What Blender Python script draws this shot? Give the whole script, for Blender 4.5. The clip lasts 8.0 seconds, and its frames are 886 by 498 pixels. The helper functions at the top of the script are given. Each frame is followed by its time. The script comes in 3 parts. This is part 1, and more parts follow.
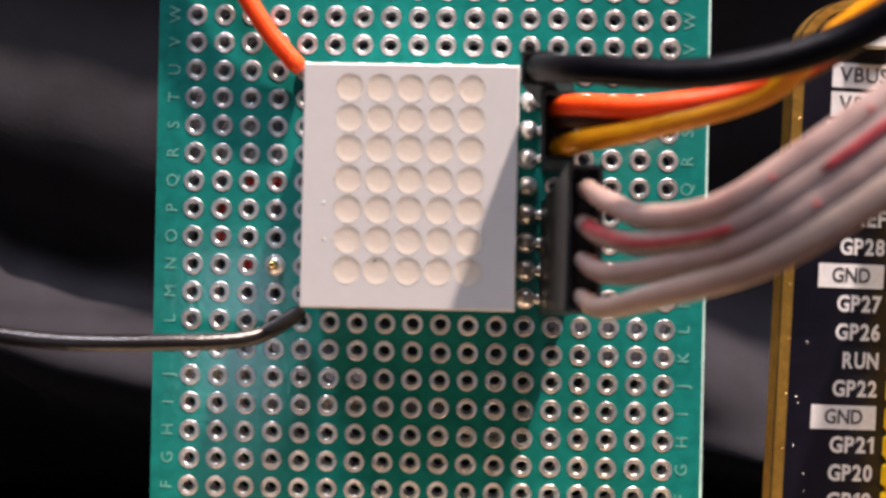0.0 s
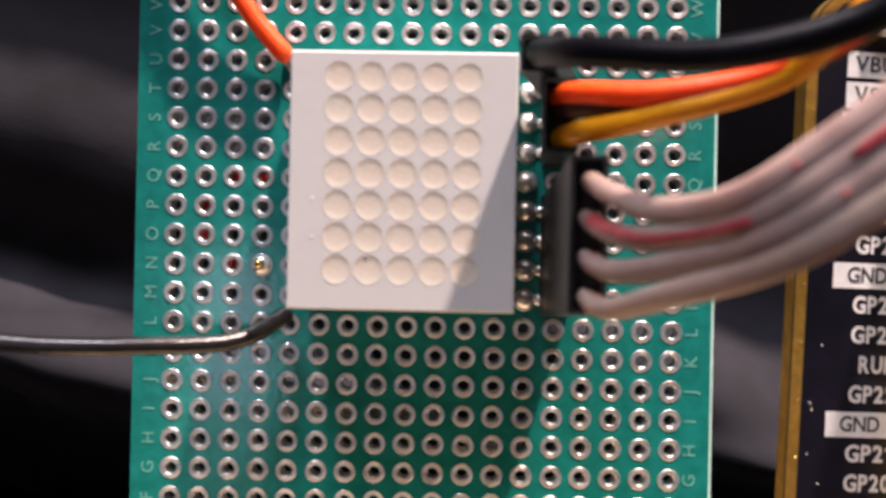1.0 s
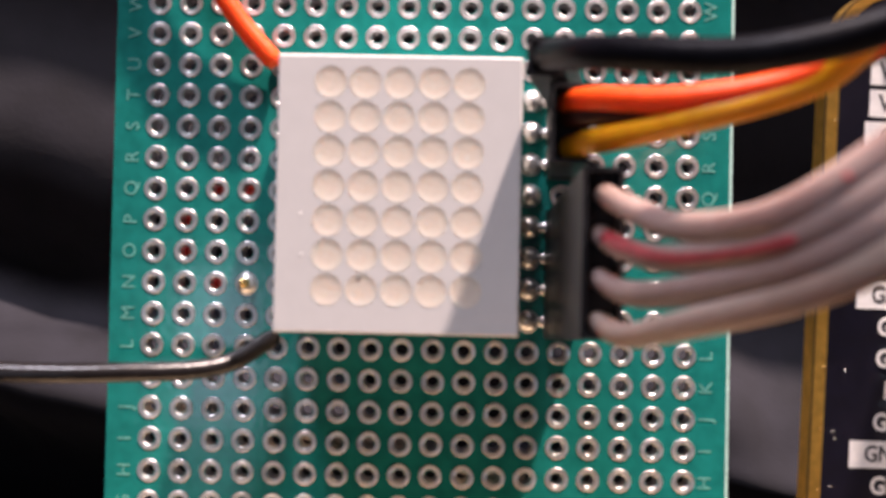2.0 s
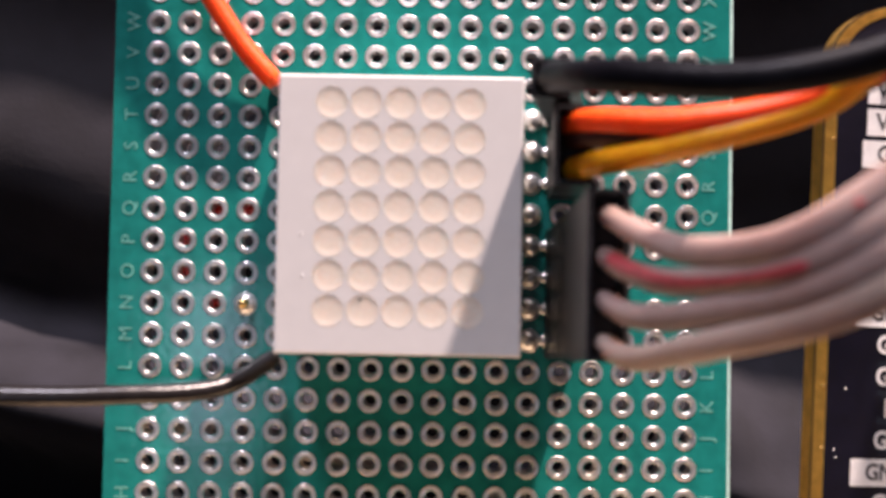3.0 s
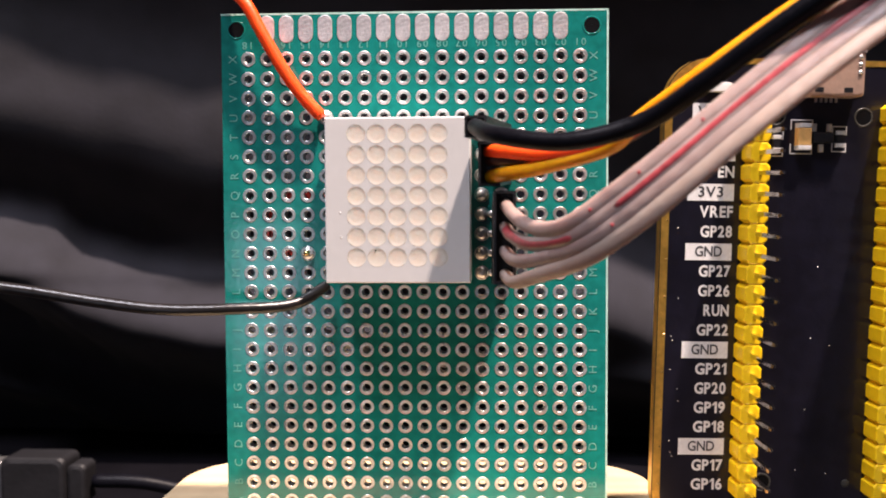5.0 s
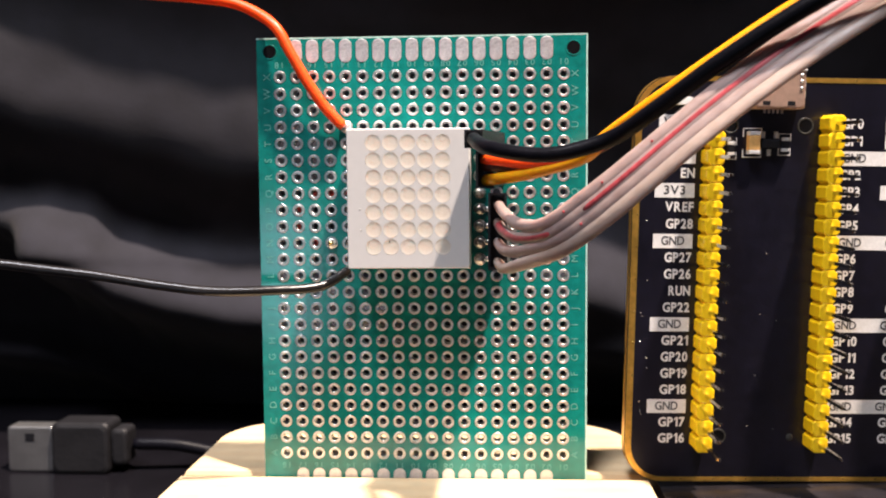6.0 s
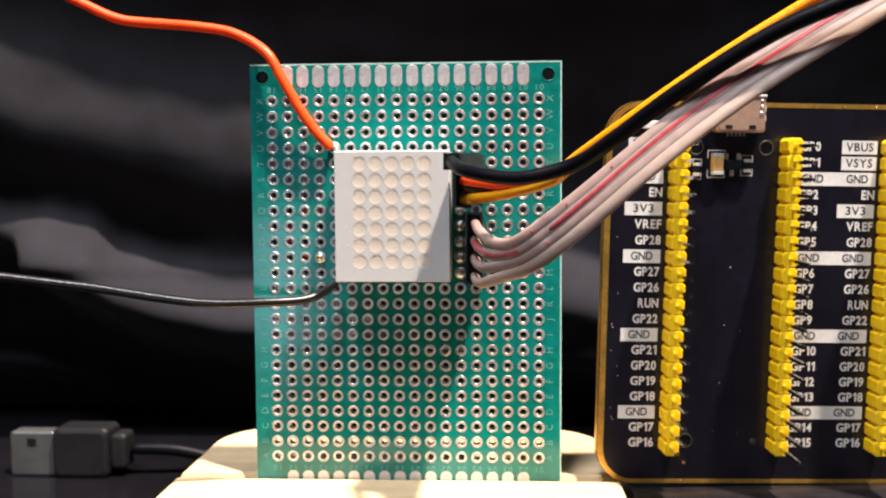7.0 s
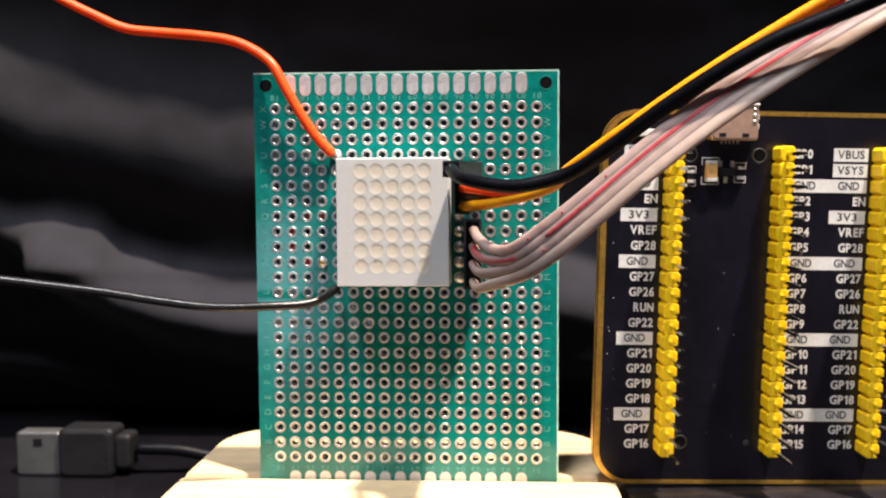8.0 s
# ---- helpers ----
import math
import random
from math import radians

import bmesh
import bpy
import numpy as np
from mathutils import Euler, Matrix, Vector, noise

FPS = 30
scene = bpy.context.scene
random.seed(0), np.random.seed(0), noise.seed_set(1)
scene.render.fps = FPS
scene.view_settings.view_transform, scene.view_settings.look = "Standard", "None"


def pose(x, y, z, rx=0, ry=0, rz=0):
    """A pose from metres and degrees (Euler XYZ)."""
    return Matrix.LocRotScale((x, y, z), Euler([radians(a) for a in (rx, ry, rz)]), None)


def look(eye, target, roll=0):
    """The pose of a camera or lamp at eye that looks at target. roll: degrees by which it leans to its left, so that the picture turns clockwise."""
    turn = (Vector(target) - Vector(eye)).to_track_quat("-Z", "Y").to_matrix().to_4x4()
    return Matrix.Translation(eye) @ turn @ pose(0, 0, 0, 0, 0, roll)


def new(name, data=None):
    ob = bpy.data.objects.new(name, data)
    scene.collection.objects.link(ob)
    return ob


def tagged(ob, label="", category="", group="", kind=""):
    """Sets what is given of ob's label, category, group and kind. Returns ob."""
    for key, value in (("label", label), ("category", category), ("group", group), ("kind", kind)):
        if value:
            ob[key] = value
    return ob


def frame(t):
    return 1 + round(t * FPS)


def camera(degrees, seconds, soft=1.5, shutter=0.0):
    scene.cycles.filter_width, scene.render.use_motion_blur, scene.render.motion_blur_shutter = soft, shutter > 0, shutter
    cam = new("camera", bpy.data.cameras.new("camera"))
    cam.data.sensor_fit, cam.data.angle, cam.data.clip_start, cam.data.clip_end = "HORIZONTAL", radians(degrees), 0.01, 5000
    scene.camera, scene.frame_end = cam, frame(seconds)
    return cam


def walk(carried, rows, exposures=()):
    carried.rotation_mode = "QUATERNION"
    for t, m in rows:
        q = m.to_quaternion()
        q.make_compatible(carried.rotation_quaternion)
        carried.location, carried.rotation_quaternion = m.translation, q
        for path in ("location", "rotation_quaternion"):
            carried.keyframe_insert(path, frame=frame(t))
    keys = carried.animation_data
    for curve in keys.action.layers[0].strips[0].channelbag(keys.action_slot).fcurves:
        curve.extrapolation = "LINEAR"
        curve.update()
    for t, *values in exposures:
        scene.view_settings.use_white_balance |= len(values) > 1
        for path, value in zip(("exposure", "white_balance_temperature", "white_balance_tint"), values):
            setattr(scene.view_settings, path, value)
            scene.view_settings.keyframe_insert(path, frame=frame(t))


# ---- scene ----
# The camera: a phone moved by hand in front of two small circuit boards on a desk.
cam = camera(51.46, 8.0, soft=1.9)
cam.data.dof.use_dof = True
cam.data.dof.focus_distance = 0.12
cam.data.dof.aperture_fstop = 45.0
PATH = [
    (0.0, 3.47, -83.73, 60.31, 1.44, 0.01, -1.17),
    (0.5, 3.76, -80.25, 60.15, 1.57, 0.07, -1.18),
    (1.0, 3.66, -79.59, 59.90, 1.34, 0.23, -1.18),
    (1.5, 4.16, -78.76, 60.78, 1.37, 0.18, -1.11),
    (1.7, 3.42, -76.09, 60.14, 1.06, 0.84, -1.14),
    (2.8, 2.36, -73.57, 60.82, 0.30, 1.41, -1.14),
    (3.0, 1.91, -74.36, 60.90, -0.01, 1.81, -1.01),
    (3.5, 1.60, -81.93, 62.14, 0.31, 1.66, -0.94),
    (4.0, 3.22, -94.51, 62.77, 1.62, -0.24, -0.70),
    (4.5, 5.82, -105.30, 63.20, 1.73, -1.70, -0.28),
    (4.7, 8.55, -111.41, 63.83, 2.31, -2.11, 0.03),
    (5.8, 10.41, -136.97, 66.56, 3.05, -3.82, 0.43),
    (6.0, 10.83, -140.48, 67.43, 3.07, -4.03, 0.43),
    (6.5, 13.24, -144.79, 68.72, 3.07, -3.74, 0.36),
    (7.0, 13.76, -148.68, 69.16, 2.94, -3.58, 0.36),
    (7.5, 14.45, -150.78, 70.40, 3.07, -3.60, 0.34),
    (8.0, 14.28, -151.67, 70.12, 3.05, -3.56, 0.30),
]
walk(cam, [(t, pose(x / 1000, y / 1000, z / 1000, 90 + pitch, roll, yaw)) for t, x, y, z, yaw, pitch, roll in PATH],
     exposures=[(0.0, 0.0, 6500, 23), (3.0, 0.12, 6500, 28), (4.5, 0.12, 6500, 24), (6.0, 0.20, 6450, 16), (8.0, 0.09, 6350, 11)])

# ---- world and lights ----
world = bpy.data.worlds.new("room_air")
scene.world = world
world.use_nodes = True
world.node_tree.nodes["Background"].inputs[0].default_value = (0.5, 0.6, 0.8, 1)
world.node_tree.nodes["Background"].inputs[1].default_value = 0.02


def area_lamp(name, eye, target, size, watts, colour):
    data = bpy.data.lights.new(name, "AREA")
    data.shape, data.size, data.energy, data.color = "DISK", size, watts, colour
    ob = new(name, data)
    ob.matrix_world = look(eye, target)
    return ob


KEY = Vector((1.3, -1.0, 4.2)).normalized()
area_lamp("desk_lamp_light", Vector((0, 0, 0.06)) + KEY * 1.4, (0, 0, 0.06), 0.06, 60.0, (1.0, 0.86, 0.72))
# unseen fill lamp, added to lift the shaded sides of the boards
area_lamp("fill_light", (-0.3, -0.62, 1.45), (0, 0, 0.05), 0.4, 22.0, (0.92, 0.95, 1.0))
screen = area_lamp("screen_light", (-0.080, -0.25, 0.030), (-0.02, 0, 0.05), 0.026, 0.018, (0.62, 0.83, 1.0))
screen.data.shape, screen.data.size_y = "RECTANGLE", 0.056


# ---- materials ----
def material(name, colour, rough=0.5, metal=0.0, vary=0.12, scale=600.0, bump=0.0, bump_scale=2500.0, coat=0.0, second=None, random_value=0.0):
    """A principled surface with colour variation at two scales, fine relief and uneven gloss."""
    mat = bpy.data.materials.new(name)
    mat.use_nodes = True
    nt = mat.node_tree
    bsdf = nt.nodes["Principled BSDF"]
    co = nt.nodes.new("ShaderNodeTexCoord")
    big, fine = nt.nodes.new("ShaderNodeTexNoise"), nt.nodes.new("ShaderNodeTexNoise")
    big.inputs["Scale"].default_value, big.inputs["Detail"].default_value = scale * 0.25, 4
    fine.inputs["Scale"].default_value, fine.inputs["Detail"].default_value = scale * 2.0, 3
    nt.links.new(co.outputs["Object"], big.inputs["Vector"])
    nt.links.new(co.outputs["Object"], fine.inputs["Vector"])
    mean = nt.nodes.new("ShaderNodeMath")
    mean.operation = "ADD"
    nt.links.new(big.outputs["Fac"], mean.inputs[0])
    nt.links.new(fine.outputs["Fac"], mean.inputs[1])
    ramp = nt.nodes.new("ShaderNodeMapRange")
    ramp.inputs["From Min"].default_value, ramp.inputs["From Max"].default_value = 0.7, 1.3
    nt.links.new(mean.outputs[0], ramp.inputs["Value"])
    mix = nt.nodes.new("ShaderNodeMix")
    mix.data_type = "RGBA"
    dark = tuple(c * (1 - vary) for c in colour) if second is None else second
    light = tuple(min(1.0, c * (1 + vary)) for c in colour) if second is None else colour
    mix.inputs["A"].default_value, mix.inputs["B"].default_value = (*dark, 1), (*light, 1)
    nt.links.new(ramp.outputs["Result"], mix.inputs["Factor"])
    out = mix.outputs["Result"]
    if random_value:
        info = nt.nodes.new("ShaderNodeObjectInfo")
        hsv = nt.nodes.new("ShaderNodeHueSaturation")
        span = nt.nodes.new("ShaderNodeMapRange")
        span.inputs["To Min"].default_value, span.inputs["To Max"].default_value = 1 - random_value, 1 + random_value
        nt.links.new(info.outputs["Random"], span.inputs["Value"])
        nt.links.new(span.outputs["Result"], hsv.inputs["Value"])
        nt.links.new(out, hsv.inputs["Color"])
        out = hsv.outputs["Color"]
    nt.links.new(out, bsdf.inputs["Base Color"])
    gloss = nt.nodes.new("ShaderNodeMapRange")
    gloss.inputs["To Min"].default_value, gloss.inputs["To Max"].default_value = max(0.02, rough * 0.8), min(1.0, rough * 1.2)
    nt.links.new(big.outputs["Fac"], gloss.inputs["Value"])
    nt.links.new(gloss.outputs["Result"], bsdf.inputs["Roughness"])
    bsdf.inputs["Metallic"].default_value = metal
    bsdf.inputs["Coat Weight"].default_value = coat
    if bump:
        relief, nz = nt.nodes.new("ShaderNodeBump"), nt.nodes.new("ShaderNodeTexNoise")
        nz.inputs["Scale"].default_value, nz.inputs["Detail"].default_value = bump_scale, 4
        nt.links.new(co.outputs["Object"], nz.inputs["Vector"])
        relief.inputs["Strength"].default_value, relief.inputs["Distance"].default_value = bump, 0.0003
        nt.links.new(nz.outputs["Fac"], relief.inputs["Height"])
        nt.links.new(relief.outputs["Normal"], bsdf.inputs["Normal"])
    return mat


def wood_material():
    """Pale pine: long grain lines along x, knots of warmer tone, fine pores."""
    mat = material("pale_pine", (0.81, 0.61, 0.37), 0.55, 0, 0.1, 120, 0.25, 1500)
    nt = mat.node_tree
    bsdf = nt.nodes["Principled BSDF"]
    old = bsdf.inputs["Base Color"].links[0].from_socket
    co, mapping, wave, mix = (nt.nodes.new("ShaderNode" + k) for k in ("TexCoord", "Mapping", "TexWave", "Mix"))
    mapping.inputs["Scale"].default_value = (0.06, 1.0, 1.0)
    wave.bands_direction = "Y"
    wave.inputs["Scale"].default_value, wave.inputs["Distortion"].default_value, wave.inputs["Detail"].default_value = 75, 5, 3
    mix.data_type, mix.blend_type = "RGBA", "MULTIPLY"
    mix.inputs["B"].default_value = (0.93, 0.80, 0.63, 1)
    nt.links.new(co.outputs["Object"], mapping.inputs["Vector"])
    nt.links.new(mapping.outputs["Vector"], wave.inputs["Vector"])
    fac = nt.nodes.new("ShaderNodeMath")
    fac.operation = "MULTIPLY"
    fac.inputs[1].default_value = 0.28
    nt.links.new(wave.outputs["Fac"], fac.inputs[0])
    nt.links.new(fac.outputs[0], mix.inputs["Factor"])
    nt.links.new(old, mix.inputs["A"])
    nt.links.new(mix.outputs["Result"], bsdf.inputs["Base Color"])
    return mat


MASK_GREEN = material("green_solder_mask", (0.003, 0.175, 0.15), 0.13, 0, 0.22, 350, 0.05, 1800, coat=0.12)
# lightened so it also carries the light caught along the board's rim
EDGE_GREEN = material("cut_fibreglass_and_glint", (0.42, 0.66, 0.58), 0.7, 0, 0.25, 900, 0.3)
TIN = material("tinned_copper", (0.82, 0.81, 0.80), 0.31, 0.87, 0.15, 1200, 0.12, 1500, random_value=0.12)
PAD_TIN = material("rubbed_tin_pad", (0.73, 0.70, 0.71), 0.40, 0.65, 0.2, 900, 0.3, 2200, random_value=0.12)
SOLDER = material("solder", (0.84, 0.83, 0.81), 0.25, 0.72, 0.1, 900, 0.2, 1200)
GOLD = material("gold_plated_pin", (0.8, 0.56, 0.22), 0.22, 1.0, 0.15, 900)
SILK_PALE = material("faded_silkscreen", (0.095, 0.36, 0.31), 0.6, 0, 0.3, 1500)
LED_FACE = material("grey_white_plastic", (0.575, 0.56, 0.545), 0.45, 0, 0.025, 400, 0.03, 4000)
LED_SIDE = material("white_plastic", (0.78, 0.77, 0.75), 0.5, 0, 0.04, 400, 0.1, 3000)
LED_LENS = material("cream_epoxy", (0.69, 0.61, 0.525), 0.4, 0, 0.04, 900, 0.04, 2500)
BLACK_PLASTIC = material("black_plastic", (0.007, 0.007, 0.009), 0.38, 0, 0.3, 700, 0.25, 3000)
GREY_PLASTIC = material("charcoal_plastic", (0.035, 0.035, 0.033), 0.45, 0, 0.3, 700, 0.3, 3000)
WIRE_ORANGE = material("orange_insulation", (1.0, 0.092, 0.003), 0.42, 0, 0.1, 700, 0.15, 1500)
WIRE_BLACK = material("black_insulation", (0.004, 0.0038, 0.006), 0.42, 0, 0.3, 700, 0.15, 1500)
WIRE_GLOSS = material("glossy_black_insulation", (0.012, 0.010, 0.010), 0.3, 0, 0.3, 700, 0.2, 1500)
WIRE_BROWN = material("brown_insulation", (0.07, 0.018, 0.01), 0.4, 0, 0.2, 700, 0.2, 1500)
WIRE_YELLOW = material("yellow_insulation", (1.0, 0.37, 0.002), 0.36, 0, 0.12, 700, 0.15, 1500)
WIRE_RED = material("red_insulation", (0.95, 0.09, 0.07), 0.4, 0, 0.15, 700, 0.15, 1500)
WIRE_GREY = material("dull_grey_insulation", (0.52, 0.44, 0.42), 0.5, 0, 0.12, 700, 0.15, 1500)
WIRE_WHITE = material("milky_insulation", (0.39, 0.285, 0.255), 0.42, 0, 0.08, 260, 0.2, 900, second=(0.30, 0.205, 0.185))
WIRE_CREAM = material("cream_insulation", (0.44, 0.33, 0.275), 0.42, 0, 0.08, 300, 0.2, 900)
STRIPE_RED = material("red_ink_stripe", (0.42, 0.055, 0.065), 0.4, 0, 0.3, 800)
MASK_BLACK = material("black_solder_mask", (0.0045, 0.004, 0.010), 0.34, 0, 0.35, 300, 0.1, 1500, coat=0.2)
GOLD_TRACE = material("gold_border_plating", (0.86, 0.50, 0.10), 0.34, 0.85, 0.2, 500, 0.3, 1500)
SILK_WHITE = material("white_silkscreen", (0.72, 0.71, 0.70), 0.55, 0, 0.1, 900, 0.1, 3000)
SILK_DARK = material("bare_mask_lettering", (0.05, 0.05, 0.055), 0.5, 0, 0.2, 900)
HEADER_YELLOW = material("yellow_header_plastic", (0.93, 0.60, 0.004), 0.36, 0, 0.08, 500, 0.15, 2500, random_value=0.05)
STEEL = material("nickel_plated_steel", (0.72, 0.66, 0.62), 0.3, 1.0, 0.12, 600, 0.2, 1500)
PIN_STEEL = material("bright_pin_plating", (0.62, 0.58, 0.54), 0.14, 1.0, 0.1, 600)
END_TIN = material("matt_solder", (0.8, 0.79, 0.77), 0.3, 0.4, 0.1, 900)
CERAMIC = material("tan_ceramic", (0.66, 0.38, 0.13), 0.4, 0, 0.12, 900)
WIRE_BLACK.node_tree.nodes["Principled BSDF"].inputs["Specular IOR Level"].default_value = 0.12
# light scatters inside the milky plastics
for soft_mat, depth in ((WIRE_WHITE, 0.002), (WIRE_CREAM, 0.002), (LED_LENS, 0.0009)):
    inner = soft_mat.node_tree.nodes["Principled BSDF"].inputs
    inner["Subsurface Weight"].default_value, inner["Subsurface Scale"].default_value = (0.8 if soft_mat == LED_LENS else 0.6), depth
    inner["Subsurface Radius"].default_value = (1.0, 0.75, 0.65)
for thin_mat in (WIRE_ORANGE, WIRE_YELLOW, WIRE_RED):
    inner = thin_mat.node_tree.nodes["Principled BSDF"].inputs
    inner["Subsurface Weight"].default_value, inner["Subsurface Scale"].default_value = 0.5, 0.0012
    inner["Subsurface Radius"].default_value = (1.0, 0.6, 0.2)
PINE = wood_material()
# near black paint for the shade inside holes that are not cut
HOLE_SHADE = material("painted_hole_shade", (0.002, 0.002, 0.003), 0.9, 0, 0.3, 500)
HOLE_SHADE.node_tree.nodes["Principled BSDF"].inputs["Specular IOR Level"].default_value = 0.1
TABLE_DARK = material("dark_table_lacquer", (0.006, 0.0055, 0.007), 0.2, 0, 0.4, 20, 0.05, 200)
TABLE_DARK.node_tree.nodes["Principled BSDF"].inputs["Specular IOR Level"].default_value = 0.15
STAND_DARK = material("dark_stand_plastic", (0.016, 0.014, 0.016), 0.22, 0, 0.4, 120, 0.1, 500)
CLOTH = material("navy_black_cloth", (0.0155, 0.0151, 0.0212), 0.95, 0, 0.25, 60, 0.15, 900)
# warm sheen put into the cloth's colour to grey its lit slopes
cloth_sheen = CLOTH.node_tree.nodes["Principled BSDF"].inputs
cloth_sheen["Specular IOR Level"].default_value = 0.3
cloth_sheen["Sheen Weight"].default_value, cloth_sheen["Sheen Roughness"].default_value = 0.05, 0.6
cloth_sheen["Sheen Tint"].default_value = (1.0, 0.88, 0.66, 1.0)
# tones of the unseen room, set to tint bounced light and dim reflections
WALL_BOUNCE = material("unseen_wall_bounce_tint", (0.14, 0.147, 0.19), 0.9, 0, 0.06, 3, 0.1, 60)
FLOOR_BOUNCE = material("unseen_floor_bounce_tint", (0.05, 0.052, 0.07), 0.5, 0, 0.2, 6, 0.1, 40)
# the warm reflection on the socket is painted into its metal colour
SOCKET_REFLECTION = material("socket_with_warm_reflection", (0.74, 0.49, 0.37), 0.42, 0.75, 0.1, 500, 0.15, 1500)
USB_BLACK = material("matt_black_rubber", (0.007, 0.0065, 0.008), 0.55, 0, 0.2, 200, 0.2, 800)
USB_STEEL = material("brushed_plug_shell", (0.6, 0.59, 0.58), 0.4, 1.0, 0.1, 150, 0.2, 600)


# ---- mesh helpers (all lengths in millimetres) ----
def mesh(name, verts, faces, mats, smooth=False, index=None):
    me = bpy.data.meshes.new(name)
    me.from_pydata([(x * 0.001, y * 0.001, z * 0.001) for x, y, z in verts], [], faces)
    for m in mats if isinstance(mats, (list, tuple)) else [mats]:
        me.materials.append(m)
    if index:
        me.polygons.foreach_set("material_index", index)
    if smooth:
        me.polygons.foreach_set("use_smooth", [True] * len(me.polygons))
    me.update()
    return me


def thing(name, label, category, at=(0, 0, 0), rz=0.0, group="", kind=""):
    ob = new(name)
    ob.empty_display_size = 0.005
    ob.matrix_world = pose(at[0] / 1000, at[1] / 1000, at[2] / 1000, 0, 0, rz)
    return tagged(ob, label, category, group, kind)


def part(name, me, parent, at=(0, 0, 0), label="", rot=(0, 0, 0)):
    """One mesh object under a thing or part, at a place in its parent's millimetres."""
    ob = new(name, me)
    ob.parent = parent
    ob.matrix_local = pose(at[0] / 1000, at[1] / 1000, at[2] / 1000, *rot)
    return tagged(ob, label)


class Builder:
    """Collects vertices and faces of one mesh."""

    def __init__(self):
        self.v, self.f, self.i = [], [], []

    def add(self, verts, faces, mi=0):
        n = len(self.v)
        self.v += [tuple(p) for p in verts]
        self.f += [tuple(n + k for k in f) for f in faces]
        self.i += [mi] * len(faces)

    def prism(self, outline, y0, y1, mi=0, side=None, bevel=0.0):
        """A prism along y over an outline in x and z (counter-clockwise seen from -y). bevel rounds the rim at y0."""
        n = len(outline)
        cx = sum(p[0] for p in outline) / n
        cz = sum(p[1] for p in outline) / n
        rings = []
        if bevel:
            for a in (0, 45):
                s = bevel * (1 - math.sin(radians(a)))
                d = bevel * (1 - math.cos(radians(a)))
                rings.append([(x - s * math.copysign(min(1, abs(x - cx) * 4), x - cx), y0 + d, z - s * math.copysign(min(1, abs(z - cz) * 4), z - cz)) for x, z in outline])
            rings.append([(x, y0 + bevel, z) for x, z in outline])
        else:
            rings.append([(x, y0, z) for x, z in outline])
        rings.append([(x, y1, z) for x, z in outline])
        verts = [p for r in rings for p in r]
        self.add(verts[:n], [tuple(range(n))], mi)
        k = len(rings)
        faces = [(r * n + j, (r + 1) * n + j, (r + 1) * n + (j + 1) % n, r * n + (j + 1) % n) for r in range(k - 1) for j in range(n)]
        self.add(verts, faces, mi if side is None else side)
        self.add(rings[-1], [tuple(reversed(range(n)))], mi)

    def box(self, x0, x1, y0, y1, z0, z1, mi=0, bevel=0.0):
        self.prism([(x0, z0), (x1, z0), (x1, z1), (x0, z1)], y0, y1, mi, None, bevel)

    def mesh(self, name, mats, smooth=False):
        return mesh(name, self.v, self.f, mats, smooth, self.i)


def rounded(x0, x1, z0, z1, r, seg=8):
    """Outline of a rectangle with rounded corners, counter-clockwise."""
    out = []
    for cx, cz, a in ((x1 - r, z0 + r, -90), (x1 - r, z1 - r, 0), (x0 + r, z1 - r, 90), (x0 + r, z0 + r, 180)):
        out += [(cx + r * math.cos(radians(a + 90 * k / seg)), cz + r * math.sin(radians(a + 90 * k / seg))) for k in range(seg + 1)]
    return out


def lathe(profile, seg=16, close_top=False):
    """Verts and faces of a profile of (radius, y) turned about the y axis."""
    verts = [(r * math.cos(2 * math.pi * k / seg), y, r * math.sin(2 * math.pi * k / seg)) for r, y in profile for k in range(seg)]
    faces = [(a * seg + k, a * seg + (k + 1) % seg, (a + 1) * seg + (k + 1) % seg, (a + 1) * seg + k) for a in range(len(profile) - 1) for k in range(seg)]
    if close_top:
        faces.append(tuple(range(seg))[::-1])
    return verts, faces


def curve_points(points, n):
    """n points on a smooth curve through the given ones."""
    P = [Vector(p) for p in points]
    E = [2 * P[0] - P[1], *P, 2 * P[-1] - P[-2]]
    out = []
    for j in range(n):
        u = j / (n - 1) * (len(P) - 1) * 0.999999
        i = int(u)
        s = u - i
        a, b, c, d = E[i:i + 4]
        out.append(0.5 * (2 * b + (c - a) * s + (2 * a - 5 * b + 4 * c - d) * s * s + (3 * b - a - 3 * c + d) * s ** 3))
    return out


def tube(name, pts, radius, mat, seg=14, wobble=0.02):
    """A round cable along a row of points, with closed ends and a slightly uneven skin."""
    verts, faces = [], []
    up = Vector((0.13, -0.9, 0.35))
    n = len(pts)
    for j, p in enumerate(pts):
        t = (pts[min(j + 1, n - 1)] - pts[max(j - 1, 0)]).normalized()
        side = t.cross(up).normalized()
        up = side.cross(t).normalized()
        r = radius * (1 + wobble * noise.noise(p * 0.35))
        r *= 0.82 if j in (0, n - 1) else 1.0
        verts += [tuple(p + r * (math.cos(2 * math.pi * k / seg) * side + math.sin(2 * math.pi * k / seg) * up)) for k in range(seg)]
    for j in range(n - 1):
        faces += [(j * seg + k, j * seg + (k + 1) % seg, (j + 1) * seg + (k + 1) % seg, (j + 1) * seg + k) for k in range(seg)]
    faces += [tuple(range(seg))[::-1], tuple(range((n - 1) * seg, n * seg))]
    return mesh(name, verts, faces, mat, True)


LETTERS = {}


